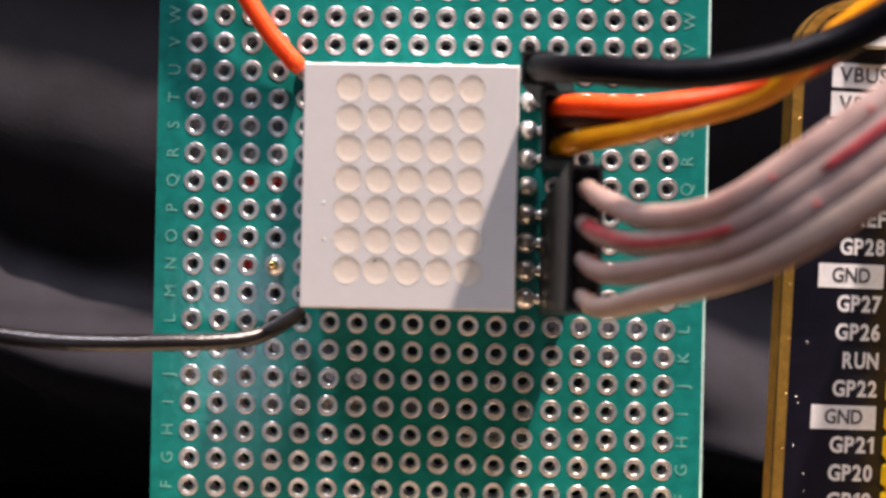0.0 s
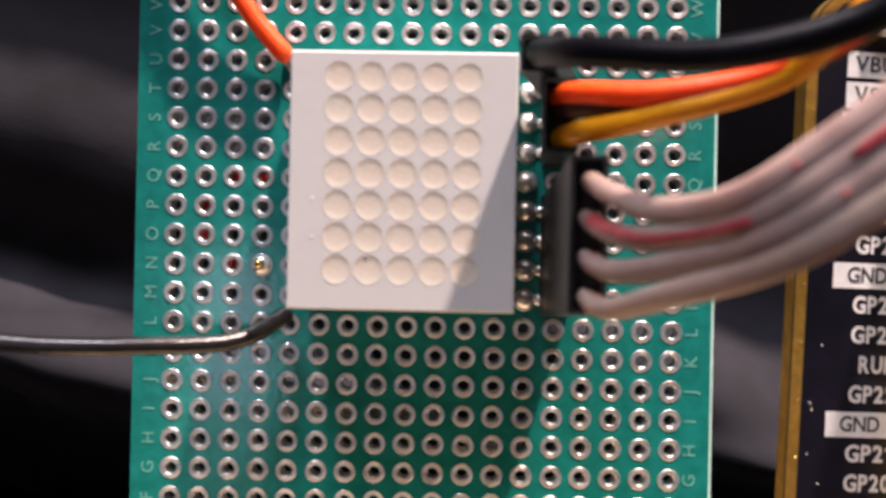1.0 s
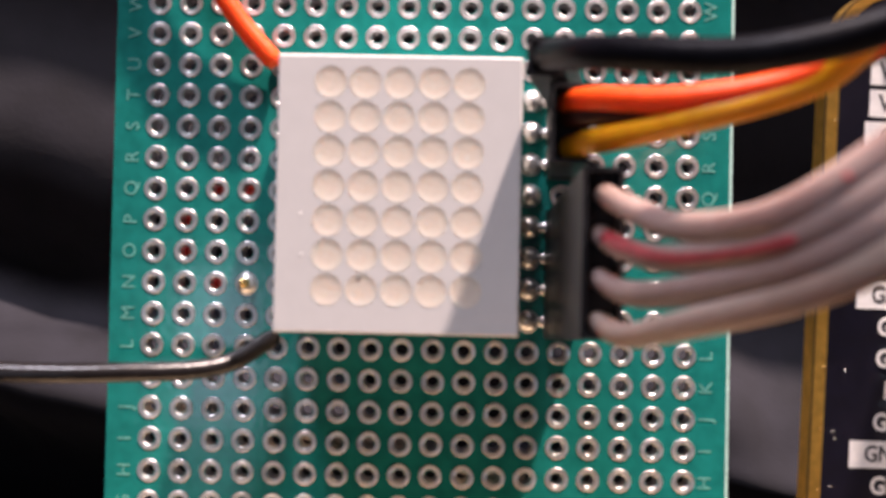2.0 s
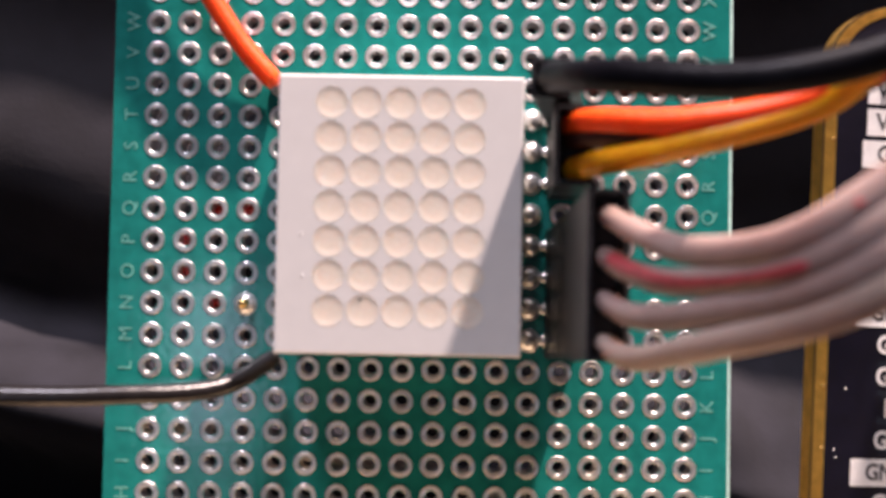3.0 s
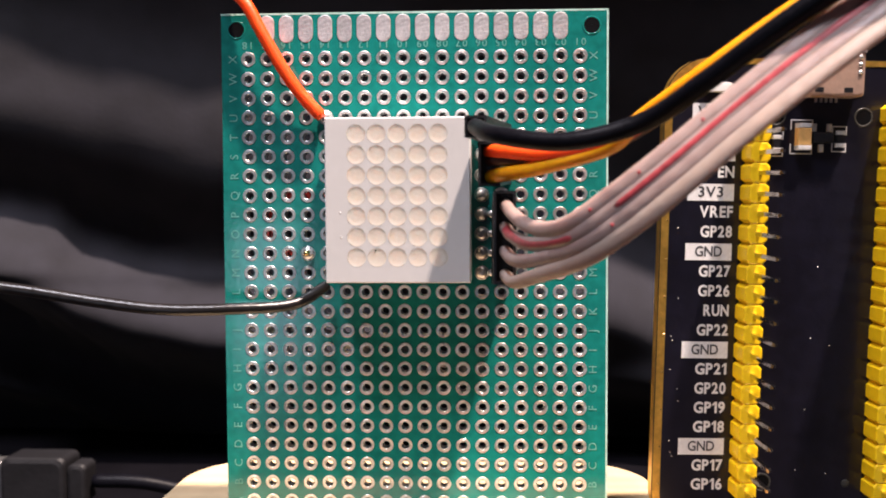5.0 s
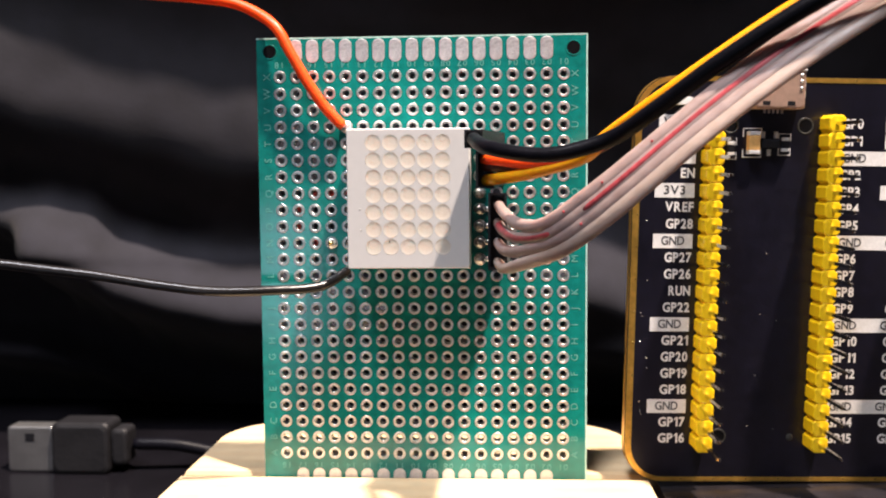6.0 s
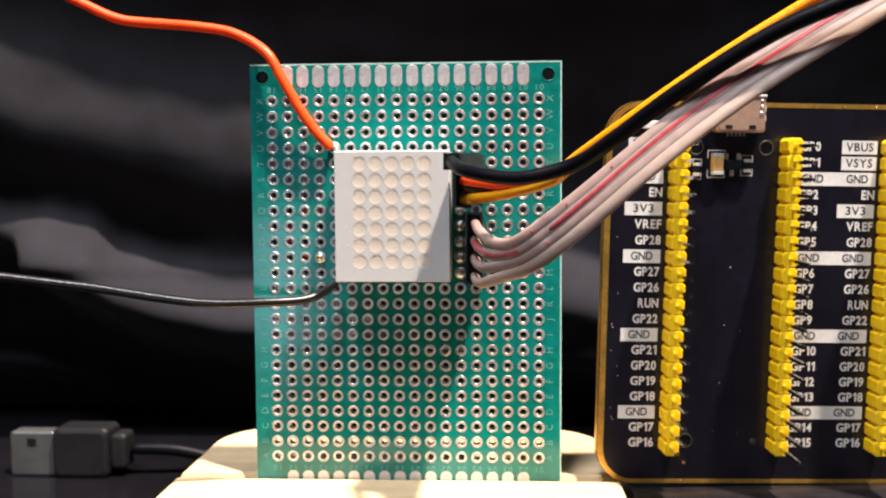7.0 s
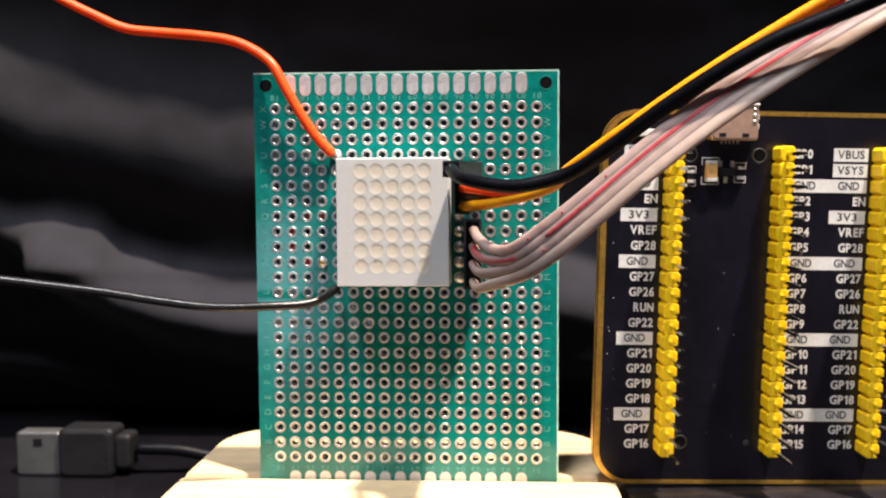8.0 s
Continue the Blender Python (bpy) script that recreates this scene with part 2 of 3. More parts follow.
def letters(text, size, mat, bold=0.0):
    """A thin mesh of the text in the xz plane, facing -y, centred; kept for reuse."""
    key = (text, size, mat.name, bold)
    if key not in LETTERS:
        cu = bpy.data.curves.new("lettering", "FONT")
        cu.body, cu.size, cu.align_x, cu.align_y = text, size * 0.001, "CENTER", "CENTER"
        cu.offset, cu.extrude, cu.resolution_u = bold * 0.001, 0.00001, 3
        ob = new("lettering", cu)
        me = bpy.data.meshes.new_from_object(ob.evaluated_get(bpy.context.evaluated_depsgraph_get()))
        me.transform(pose(0, 0, 0, 90, 0, 0))
        bm = bmesh.new()
        bm.from_mesh(me)
        bmesh.ops.remove_doubles(bm, verts=bm.verts, dist=1e-7)
        bm.to_mesh(me)
        bm.free()
        me.materials.clear()
        me.materials.append(mat)
        bpy.data.objects.remove(ob)
        LETTERS[key] = me
    return LETTERS[key]


WORDS = {}


def word(text, size, mat, bold):
    """A word set letter by letter with even gaps; the figure one gets a slanted flag."""
    key = (text, size, mat.name, bold)
    if key not in WORDS:
        verts, faces, x = [], [], 0.0
        for ch in text:
            me = letters(ch, size, mat, bold)
            co = [v.co * 1000 for v in me.vertices]
            left, right, top, front = min(c.x for c in co), max(c.x for c in co), max(c.z for c in co), min(c.y for c in co)
            flag = size * 0.17 if ch == "1" else 0.0
            shift = x - left + flag
            n = len(verts)
            verts += [(c.x + shift, c.y, c.z) for c in co]
            faces += [tuple(n + k for k in p.vertices) for p in me.polygons]
            if flag:
                n, w = len(verts), size * 0.15
                verts += [(x + flag + 0.02, front, top - w), (x + flag + 0.02, front, top), (x, front, top - 1.0 * w), (x, front, top - 1.9 * w)]
                faces.append((n + 3, n, n + 1, n + 2))
            x += right - left + flag + size * 0.085
        mid = (x - size * 0.085) / 2
        WORDS[key] = mesh("lettering", [(a - mid, b, c) for a, b, c in verts], faces, mat)
    return WORDS[key]


def holed_plate(b, xs, zs, pitch, hole_r, y0, y1, x0, x1, z0, z1, seg=16, mi=0, wall=0, back=True):
    """A plate from y0 to y1 with a round hole at each grid point; the rim fills the rest of the rectangle."""
    h = pitch / 2

    def cell(cx, cz):
        ring, square = [], []
        for k in range(seg):
            a = 2 * math.pi * (k + 0.5) / seg
            c, s = math.cos(a), math.sin(a)
            m = max(abs(c), abs(s))
            ring.append((cx + hole_r * c, cz + hole_r * s))
            square.append((cx + h * c / m, cz + h * s / m))
        for q in range(4):
            k = int(seg * (q * 90 + 45) / 360)
            square.insert(k + q, (cx + h * (1 if q in (0, 3) else -1), cz + h * (1 if q in (0, 1) else -1)))
            ring.insert(k + q, (cx + hole_r * math.cos(radians(q * 90 + 45)), cz + hole_r * math.sin(radians(q * 90 + 45))))
        n = len(ring)
        v = [(x, y0, z) for x, z in ring] + [(x, y0, z) for x, z in square] + [(x, y1, z) for x, z in ring] + [(x, y1, z) for x, z in square]
        b.add(v, [(k, (k + 1) % n, n + (k + 1) % n, n + k)[::-1] for k in range(n)], mi)
        b.add(v, [(k, 2 * n + k, 2 * n + (k + 1) % n, (k + 1) % n)[::-1] for k in range(n)], wall)
        if back:
            b.add(v, [(2 * n + k, 3 * n + k, 3 * n + (k + 1) % n, 2 * n + (k + 1) % n)[::-1] for k in range(n)], mi)

    for cx in xs:
        for cz in zs:
            cell(cx, cz)
    gx0, gx1, gz0, gz1 = min(xs) - h, max(xs) + h, min(zs) - h, max(zs) + h
    for a0, a1, c0, c1 in ((x0, gx0, z0, z1), (gx1, x1, z0, z1), (gx0, gx1, z0, gz0), (gx0, gx1, gz1, z1)):
        b.add([(a0, y0, c0), (a1, y0, c0), (a1, y0, c1), (a0, y0, c1)], [(0, 1, 2, 3)], mi)
        if back:
            b.add([(a0, y1, c0), (a1, y1, c0), (a1, y1, c1), (a0, y1, c1)], [(3, 2, 1, 0)], mi)
    o = [(x0, z0), (x1, z0), (x1, z1), (x0, z1)]
    b.add([(x, y0, z) for x, z in o] + [(x, y1, z) for x, z in o], [(k, 4 + k, 4 + (k + 1) % 4, (k + 1) % 4) for k in range(4)], 1)


def single(name, me, label, category, group="", kind="", at=(0, 0, 0)):
    ob = new(name, me)
    ob.location = [a / 1000 for a in at]
    return tagged(ob, label, category, group, kind)


# ---- the room, the table and the cloth behind ----
def slab(name, x0, x1, y0, y1, z0, z1, mat, label, category):
    b = Builder()
    b.box(x0, x1, y0, y1, z0, z1)
    return single(name, b.mesh(name, mat), label, category, kind="structure")


# unseen shell added round the desk; it only shapes bounce and reflections
slab("floor", -2000, 2000, -2500, 1500, -780, -750, FLOOR_BOUNCE, "unseen plain floor, blue grey to tint bounced light", "floor")
slab("ceiling", -2100, 2100, -2600, 1600, 1650, 1700, WALL_BOUNCE, "unseen plain matt ceiling closing the room above the desk", "ceiling")
slab("wall_north", -2000, 2000, 1500, 1600, -750, 1650, WALL_BOUNCE, "unseen plain matt wall behind the dark cloth", "wall")
slab("wall_south", -2000, 2000, -2600, -2500, -750, 1650, WALL_BOUNCE, "unseen plain matt wall facing the desk", "wall")
slab("wall_west", -2100, -2000, -2600, 1600, -750, 1650, WALL_BOUNCE, "unseen plain matt side wall closing the room", "wall")
slab("wall_east", 2000, 2100, -2600, 1600, -750, 1650, WALL_BOUNCE, "unseen plain matt side wall closing the room", "wall")


def make_table():
    t = thing("table", "dark glossy lacquered table under the boards", "table", (0, 0, 0))
    b = Builder()
    b.box(-600, 600, -500, 500, -28, 0, 0, 2.0)
    part("tabletop", b.mesh("tabletop", TABLE_DARK), t)
    leg = Builder()
    leg.box(-22, 22, -22, 22, -750, -28)
    me = leg.mesh("leg", TABLE_DARK)
    for x in (-560, 560):
        for y in (-460, 460):
            part("leg", me, t, (x, y, 0))


make_table()


def make_cloth():
    """A dark cloth hung behind the boards, leaning forward at the top, with soft folds running across it."""
    # each fold: x, the middle of its lit upper slope, half its width; then its height
    folds = [
        ([(-260, 124, 12), (-127, 104, 16), (-102, 99, 17), (-78, 95, 17), (-55, 88, 18), (-20, 72, 17), (20, 55, 18), (40, 45, 19), (55, 41, 19), (67, 36, 19), (100, 26, 17), (260, 6, 12)], 14.5),
        ([(-260, 94, 5), (-127, 67, 7), (-118, 63, 8), (-110, 58, 11), (-97, 55, 13), (-88, 49, 13), (-73, 46, 13.5), (-55, 44, 14), (-25, 34, 10), (0, 24, 5), (260, 10, 3)], 31),
        ([(-260, 34, 6), (-127, 24, 6), (-114, 18, 5), (-95, 6, 4), (260, -20, 4)], 30),
        ([(-260, 45, 2), (8, 52, 2), (34, 49, 13), (70, 40, 15), (110, 28, 14), (260, 5, 4)], 14),
    ]
    nx, nz = 240, 150

    def height(x, z):
        total = 0.0
        for pts, h in folds:
            for (xa, ca, wa), (xb, cb, wb) in zip(pts[:-1], pts[1:]):
                if xa <= x <= xb:
                    u = (x - xa) / (xb - xa)
                    u = u * u * (3 - 2 * u)
                    c, w = ca + (cb - ca) * u, wa + (wb - wa) * u
                    d = (z - (c - 0.9 * w)) / w
                    total += h * min(1.0, w / 11) ** 1.5 * (math.exp(-(d / 1.35) ** 2) if d > 0 else math.exp(-(d / 1.1) ** 2))
                    break
        return total

    verts = []
    for j in range(nz + 1):
        for i in range(nx + 1):
            x, z = -300 + 600 * i / nx, -0.5 + 134 * j / nz
            wz = z + 5 * noise.noise(Vector((x * 0.025, z * 0.02, 3.0)))
            y = 142 - 0.445 * z - 0.004 * max(0.0, z - 108) ** 2 - height(x, wz)
            y += 1.6 * noise.noise(Vector((x * 0.02, z * 0.03, 1.0))) + 0.5 * noise.noise(Vector((x * 0.06, z * 0.09, 5.0)))
            verts.append((x, y, z))
    w = nx + 1
    faces = [(j * w + i, j * w + i + 1, (j + 1) * w + i + 1, (j + 1) * w + i) for j in range(nz) for i in range(nx)]
    n = len(verts)
    verts += [(x, y + 1.2, z) for x, y, z in verts]
    faces += [tuple(n + k for k in reversed(f)) for f in faces]
    single("hanging_cloth", mesh("hanging_cloth", verts, faces, CLOTH, True), "dark navy black cloth hanging in soft folds", "cloth")


make_cloth()


# ---- the wooden stand ----
def make_wood_stand():
    t = thing("wooden_stand", "pale pine block with rounded corners and a slot holding the board", "stand", (0, 0, 0))
    top = 22.0
    x0, x1, yf, yb, r = -38.8, 34.9, -21.0, 32.5, 11.0

    def layer(name, outline, z0, z1):
        b = Builder()
        n = len(outline)
        s = 0.9
        cx, cy = sum(p[0] for p in outline) / n, sum(p[1] for p in outline) / n
        rings = [[(x, y, z0) for x, y in outline], [(x, y, z1 - s) for x, y in outline]]
        for a in (45, 90):
            k = s * (1 - math.cos(radians(a)))
            hgt = z1 - s + s * math.sin(radians(a))
            rings.append([(x - k * (x - cx) / 30, y - k * max(-1, min(1, (y - cy) / 12)), hgt) for x, y in outline])
        v = [p for q in rings for p in q]
        b.add(v, [(q * n + j, q * n + (j + 1) % n, (q + 1) * n + (j + 1) % n, (q + 1) * n + j) for q in range(len(rings) - 1) for j in range(n)])
        b.add(rings[-1], [tuple(range(n))])
        b.add(rings[0], [tuple(reversed(range(n)))])
        part(name, b.mesh(name, PINE), t)

    full = rounded(x0, x1, yf, yb, r, 10)
    front = [p for p in full if p[1] < -0.5]
    back = [p for p in full if p[1] > 2.1]
    right_f = [p for p in front if p[0] > 0]
    left_f = [p for p in front if p[0] <= 0]
    layer("front_cheek", left_f + right_f + [(x1, -0.35), (x0, -0.35)], 8.0, top)
    right_b = [p for p in back if p[0] > 0]
    left_b = [p for p in back if p[0] <= 0]
    layer("back_cheek", [(x1, 1.95)] + right_b + left_b + [(x0, 1.95)], 8.0, top)
    layer("base", [(x * 0.999, y) for x, y in left_f + right_f + right_b + left_b], 0.0, 8.05)


make_wood_stand()


def make_dark_stand():
    b = Builder()
    b.box(36.5, 112, -34, 26, 0, 20.5, 0, 1.0)
    single("dark_stand", b.mesh("dark_stand", STAND_DARK), "glossy black plastic block carrying the breakout board", "stand")


make_dark_stand()

# ---- the green prototype board ----
P = 2.54
ZA = 25.5
COLS = [(c - 9.5) * P for c in range(1, 19)]
ROWZ = [ZA + r * P for r in range(24)]


def dome(r, h, seg=14, lift=0.0):
    prof = [(r, 0.0)] + [(r * math.cos(radians(a)), -h * math.sin(radians(a)) - lift) for a in (25, 50, 72)]
    prof.append((0.02, -h - lift))
    return lathe(prof, seg, True)


def make_proto_board():
    t = thing("prototype_board", "green perforated circuit board with tinned rings, standing in the wooden slot", "circuit board", (0, 0, 0))
    b = Builder()
    holed_plate(b, COLS, ROWZ, P, 0.5, 0.0, 1.6, -25.1, 25.2, 19.7, 89.85, 16, 0, 2)
    part("substrate", b.mesh("substrate", [MASK_GREEN, EDGE_GREEN, TIN]), t)
    # thin pale strips paint the bright line where the rim catches light
    for x0, x1, z0, z1 in ((-25.1, 25.2, 89.63, 89.85), (24.98, 25.2, 19.7, 89.63)):
        edge = Builder()
        edge.box(x0, x1, -0.012, 0.0, z0, z1)
        part("edge_glint", edge.mesh("edge_glint", EDGE_GREEN), t, (0, 0, 0), "pale strip painting the light along the cut edge")
    for x in (-23.1, 23.05):
        rim = Builder()
        rim.add(*lathe([(1.2, -0.005), (1.15, -0.06), (1.05, -0.06), (1.0, -0.01)], 22))
        part("mounting_hole_rim", rim.mesh("rim", MASK_GREEN, True), t, (x, 0, 87.75), "bare rim of the mounting hole")
        # a flat black disc stands in for the shaded hole
        dark = Builder()
        dark.add(*lathe([(1.06, -0.03), (0.02, -0.03)], 22))
        part("hole_shade_disc", dark.mesh("hole_shade_disc", HOLE_SHADE), t, (x, 0, 87.75), "flat black disc painting the mounting hole's shade")
    # oblong pads along the top and the bottom edge
    pad = Builder()
    pad.prism(rounded(-0.95, 0.95, -1.75, 1.75, 0.9, 6), -0.07, 0.01, 0, None, 0.05)
    pad_me = pad.mesh("pad", PAD_TIN)
    for c in range(1, 17):
        part("edge_pad", pad_me, t, (COLS[c], 0, 87.8))
        part("edge_pad", pad_me, t, (COLS[c], 0, 21.4))
    # lettering of rows and columns
    for r in range(24):
        for x in (-23.55, 23.35):
            part("row_letter", letters(chr(65 + r), 1.55, SILK_PALE), t, (x, -0.03, ROWZ[r]), "", (0, -90, 0))
    for c in range(18):
        for d, ch in enumerate("%02d" % (18 - c)):
            for z in (85.75, 23.6):
                shift = 0.42 if d == 0 else -0.42
                part("column_digit", letters(ch, 1.35, SILK_PALE), t, (COLS[c] + shift, -0.03, z), "", (0, 180, 0))
    # solder blobs at the display's pins
    blob = Builder()
    blob.add(*dome(0.92, 0.95, 16))
    blob_me = blob.mesh("blob", SOLDER, True)
    small = Builder()
    small.add(*dome(0.85, 0.55, 16))
    small_me = small.mesh("blob", SOLDER, True)
    for r, me in ((19, blob_me), (18, blob_me), (17, small_me), (16, blob_me), (15, blob_me), (14, small_me), (13, small_me), (12, small_me)):
        part("solder_blob", me, t, (COLS[12], -0.05, ROWZ[r]), "shiny solder blob" if r > 13 else "dull solder blob", (0, 17 * r, 0))
    part("solder_blob", small_me, t, (COLS[4], -0.05, ROWZ[20]), "shiny solder blob")
    # the gold pin beside the display
    part("solder_blob", small_me, t, (COLS[3], -0.05, ROWZ[13]), "dull solder blob")
    pin = Builder()
    pin.add(*lathe([(0.42, 0), (0.4, -0.9), (0.28, -1.25), (0.02, -1.3)], 10))
    part("cut_pin", pin.mesh("cut_pin", GOLD, True), t, (COLS[3], -0.3, ROWZ[13] + 0.1), "cut gold pin")
    # rings: the upper rows one by one, the lower rows as one mesh
    ring_v, ring_f = lathe([(0.95, 0.0), (0.93, -0.055), (0.87, -0.06), (0.83, -0.035), (0.66, -0.035), (0.62, -0.06), (0.56, -0.05), (0.49, 0.25)], 16)
    ring = Builder()
    ring.add(ring_v, ring_f)
    ring_me = ring.mesh("ring", TIN, True)
    rest = Builder()
    rng = random.Random(4)
    for r, z in enumerate(ROWZ):
        for x in COLS:
            hid = -9.6 < x < 7.0 and 56.5 < z < 74.5
            if hid:
                continue
            if r >= 5:
                part("solder_ring", ring_me, t, (x + rng.uniform(-0.03, 0.03), 0, z + rng.uniform(-0.03, 0.03)), "", (0, rng.uniform(0, 360), 0))
            else:
                rest.add([(x + a, y, z + c) for a, y, c in ring_v], ring_f)
    ob = part("solder_ring_field", rest.mesh("solder_ring_field", TIN, True), t)
    tagged(ob, kind="stuff")


# ---- the dot-matrix display ----
def make_display():
    t = thing("dot_matrix_display", "pale grey dot matrix display soldered on the green board", "display", (0, 0, 0))
    x0, x1, z0, z1, yf = -10.15, 7.57, 55.3, 75.45, -8.45
    xs = [-1.32 + 2.5 * (c - 2) for c in range(5)]
    zs = [65.95 + 2.5 * (r - 3) for r in range(7)]
    b = Builder()
    holed_plate(b, xs, zs, 2.5, 1.12, yf, yf + 0.03, x0 + 0.12, x1 - 0.12, z0 + 0.12, z1 - 0.12, 24, 0, 0, False)
    rect = lambda e, y: [(x0 + e, y, z0 + e), (x1 - e, y, z0 + e), (x1 - e, y, z1 - e), (x0 + e, y, z1 - e)]
    rings = rect(0.12, yf) + rect(0.0, yf + 0.15) + rect(0.0, -0.9)
    b.add(rings, [(q * 4 + k, (q + 1) * 4 + k, (q + 1) * 4 + (k + 1) % 4, q * 4 + (k + 1) % 4) for q in range(2) for k in range(4)], 1)
    b.add(rect(0.0, -0.9), [(3, 2, 1, 0)], 1)
    part("body", b.mesh("body", [LED_FACE, LED_SIDE]), t)
    d = Builder()
    d.add(*lathe([(1.18, -0.012), (1.12, -0.010), (1.05, 0.004), (0.92, 0.028), (0.72, 0.043), (0.4, 0.05), (0.02, 0.052)], 24))
    me = d.mesh("led_dot", LED_LENS, True)
    for x in xs:
        for z in zs:
            part("led_dot", me, t, (x, yf, z))
    speck = Builder()
    speck.add(*dome(0.11, 0.05, 8))
    part("speck", speck.mesh("speck", END_TIN, True), t, (-8.3, yf, 63.9), "white speck of dust")
    part("speck", speck.mesh("speck", GREY_PLASTIC, True), t, (-4.0, yf, 59.3), "dark speck of dirt")
    part("speck", speck.mesh("speck", END_TIN, True), t, (-8.2, yf, 60.9), "white speck of dust")
    leg = Builder()
    leg.box(-0.25, 0.25, -1.0, 1.9, -0.12, 0.12)
    me = leg.mesh("leg", STEEL)
    for r in range(12, 20):
        for x in (-11.43 + 2.54, 6.35):
            part("leg", me, t, (x, 0, ROWZ[r]))


# ---- plugs and cables ----
def make_plug(rows, top_x, top_z, tip, label):
    """A black crimp housing on a pin strip, leaning a little, with open wire windows."""
    t = thing("crimp_plug", label, "connector", (11.43, 0, sum(ROWZ[r] for r in rows) / len(rows)), group="plugs on the pin strip")
    n = len(rows)
    h = n * 2.54 / 2
    base = Builder()
    base.box(-1.25, 1.25, -2.5, -0.06, -h, h, 0, 0.15)
    part("pin_strip", base.mesh("pin_strip", BLACK_PLASTIC), t)
    dx, dz = top_x, top_z
    b = Builder()
    hb = h - 0.06
    levels = [(-2.55, 0.0), (tip, 1.0)]
    ring = []
    for y, k in levels:
        ring += [(dx * k + sx * 1.22, y, dz * k + sz * hb) for sx, sz in ((-1, -1), (1, -1), (1, 1), (-1, 1))]
    b.add(ring, [(k, (k + 1) % 4, 4 + (k + 1) % 4, 4 + k) for k in range(4)])
    b.add(ring, [(3, 2, 1, 0)])
    # the open end: a rim round a recess for each wire
    inner = [(dx + sx * 0.92, tip, dz + sz * (hb - 0.3)) for sx, sz in ((-1, -1), (1, -1), (1, 1), (-1, 1))]
    deep = [(x, tip + 1.8, z) for x, _, z in inner]
    o = ring[4:]
    b.add(o + inner + deep, [(k, (k + 1) % 4, 4 + (k + 1) % 4, 4 + k) for k in range(4)] + [(4 + k, 4 + (k + 1) % 4, 8 + (k + 1) % 4, 8 + k) for k in range(4)] + [(8, 9, 10, 11)])
    part("housing", b.mesh("housing", BLACK_PLASTIC), t)
    for k in range(n):
        zc = (k - (n - 1) / 2) * 2.54
        w = Builder()
        w.box(-1.27, -1.2, -9.2, -5.2, -0.75, 0.75)
        part("latch_window", w.mesh("latch_window", GREY_PLASTIC), t, (dx * 0.35, 0, zc + dz * 0.35), "small charcoal latch tab")
        pin = Builder()
        pin.add(*dome(0.5, 0.32, 12))
        part("solder_joint", pin.mesh("solder_joint", SOLDER, True), t, (-1.32, -0.1, zc), "small solder joint")
    return t


def cable(name, label, pts, radius, mat, n=90, group=""):
    return single(name, tube(name, curve_points(pts, n), radius, mat), label, "wire", group)


make_proto_board()
make_display()
make_plug([19], -3.1, -0.35, -18.0, "single black crimp plug leaning towards the display")
make_plug([17, 18], -1.6, -0.65, -17.9, "two way black crimp plug with orange and yellow wires")
make_plug([12, 13, 14, 15], 0.05, 1.45, -21.2, "four way black crimp plug with milky ribbon wires")

ORANGE_PATH = [(-11.7, -1.3, 76.2), (-14.4, -1.8, 79.2), (-17.0, -2.2, 83.1), (-19.4, -2.4, 87.4), (-21.4, -2.2, 90.9), (-24.4, -1.0, 93.3), (-28.6, 0.0, 95.2), (-34.6, 1.0, 96.3), (-41.7, 2.0, 97.1), (-47.5, 2.0, 97.9), (-53.2, 2.0, 100.4), (-58.0, 2.0, 102.8), (-62.8, 2.0, 105.7)]
BLACK_L_PATH = [(-11.1, -2.0, 54.5), (-14.8, -5.5, 52.4), (-21.9, -8.3, 52.1), (-30.2, -9.7, 52.2), (-38.2, -10.2, 53.2), (-46.3, -11.0, 54.6), (-54.3, -11.9, 55.7), (-62.3, -12.9, 56.8), (-80, -15, 59)]
BLACK_PATH = [(8.3, -16.4, 73.6), (8.6, -19.6, 73.1), (10.8, -25.8, 71.8), (17.4, -30.4, 70.8), (24.4, -32.6, 72.5), (29.0, -37.2, 75.6), (35.3, -42.0, 80.4), (44.3, -46.4, 86.0), (53.6, -50.0, 89.8), (62.9, -53.5, 93.6), (72.2, -57.0, 97.4)]
YELLOW_PATH = [(9.9, -16.0, 67.9), (11.4, -18.6, 68.1), (16.2, -22.1, 68.9), (22.2, -24.9, 70.6), (24.3, -27.9, 72.8), (28.2, -31.2, 75.8), (34.1, -34.4, 80.1), (41.3, -37.3, 85.0), (48.9, -40.3, 89.7), (56.9, -43.3, 94.3), (65.0, -46.3, 98.9)]
ORANGE_J_PATH = [(9.7, -16.2, 70.7), (11.2, -18.9, 70.6), (15.6, -22.0, 70.1), (21.2, -24.4, 70.8), (24.7, -26.8, 72.5), (28.6, -30.0, 75.3), (34.5, -33.1, 79.6), (41.7, -36.0, 84.5), (49.3, -39.1, 89.1), (57.6, -42.3, 93.4), (65.8, -45.4, 97.8)]
BROWN_J_PATH = [(9.8, -16.2, 69.8), (11.2, -18.4, 69.7), (15.6, -21.2, 69.5), (21.0, -23.4, 70.4), (24.9, -25.6, 72.2), (28.8, -28.7, 74.9), (34.7, -31.8, 79.2), (41.9, -34.7, 84.1), (49.5, -37.8, 88.8), (57.6, -40.9, 93.2), (65.7, -44.0, 97.7)]
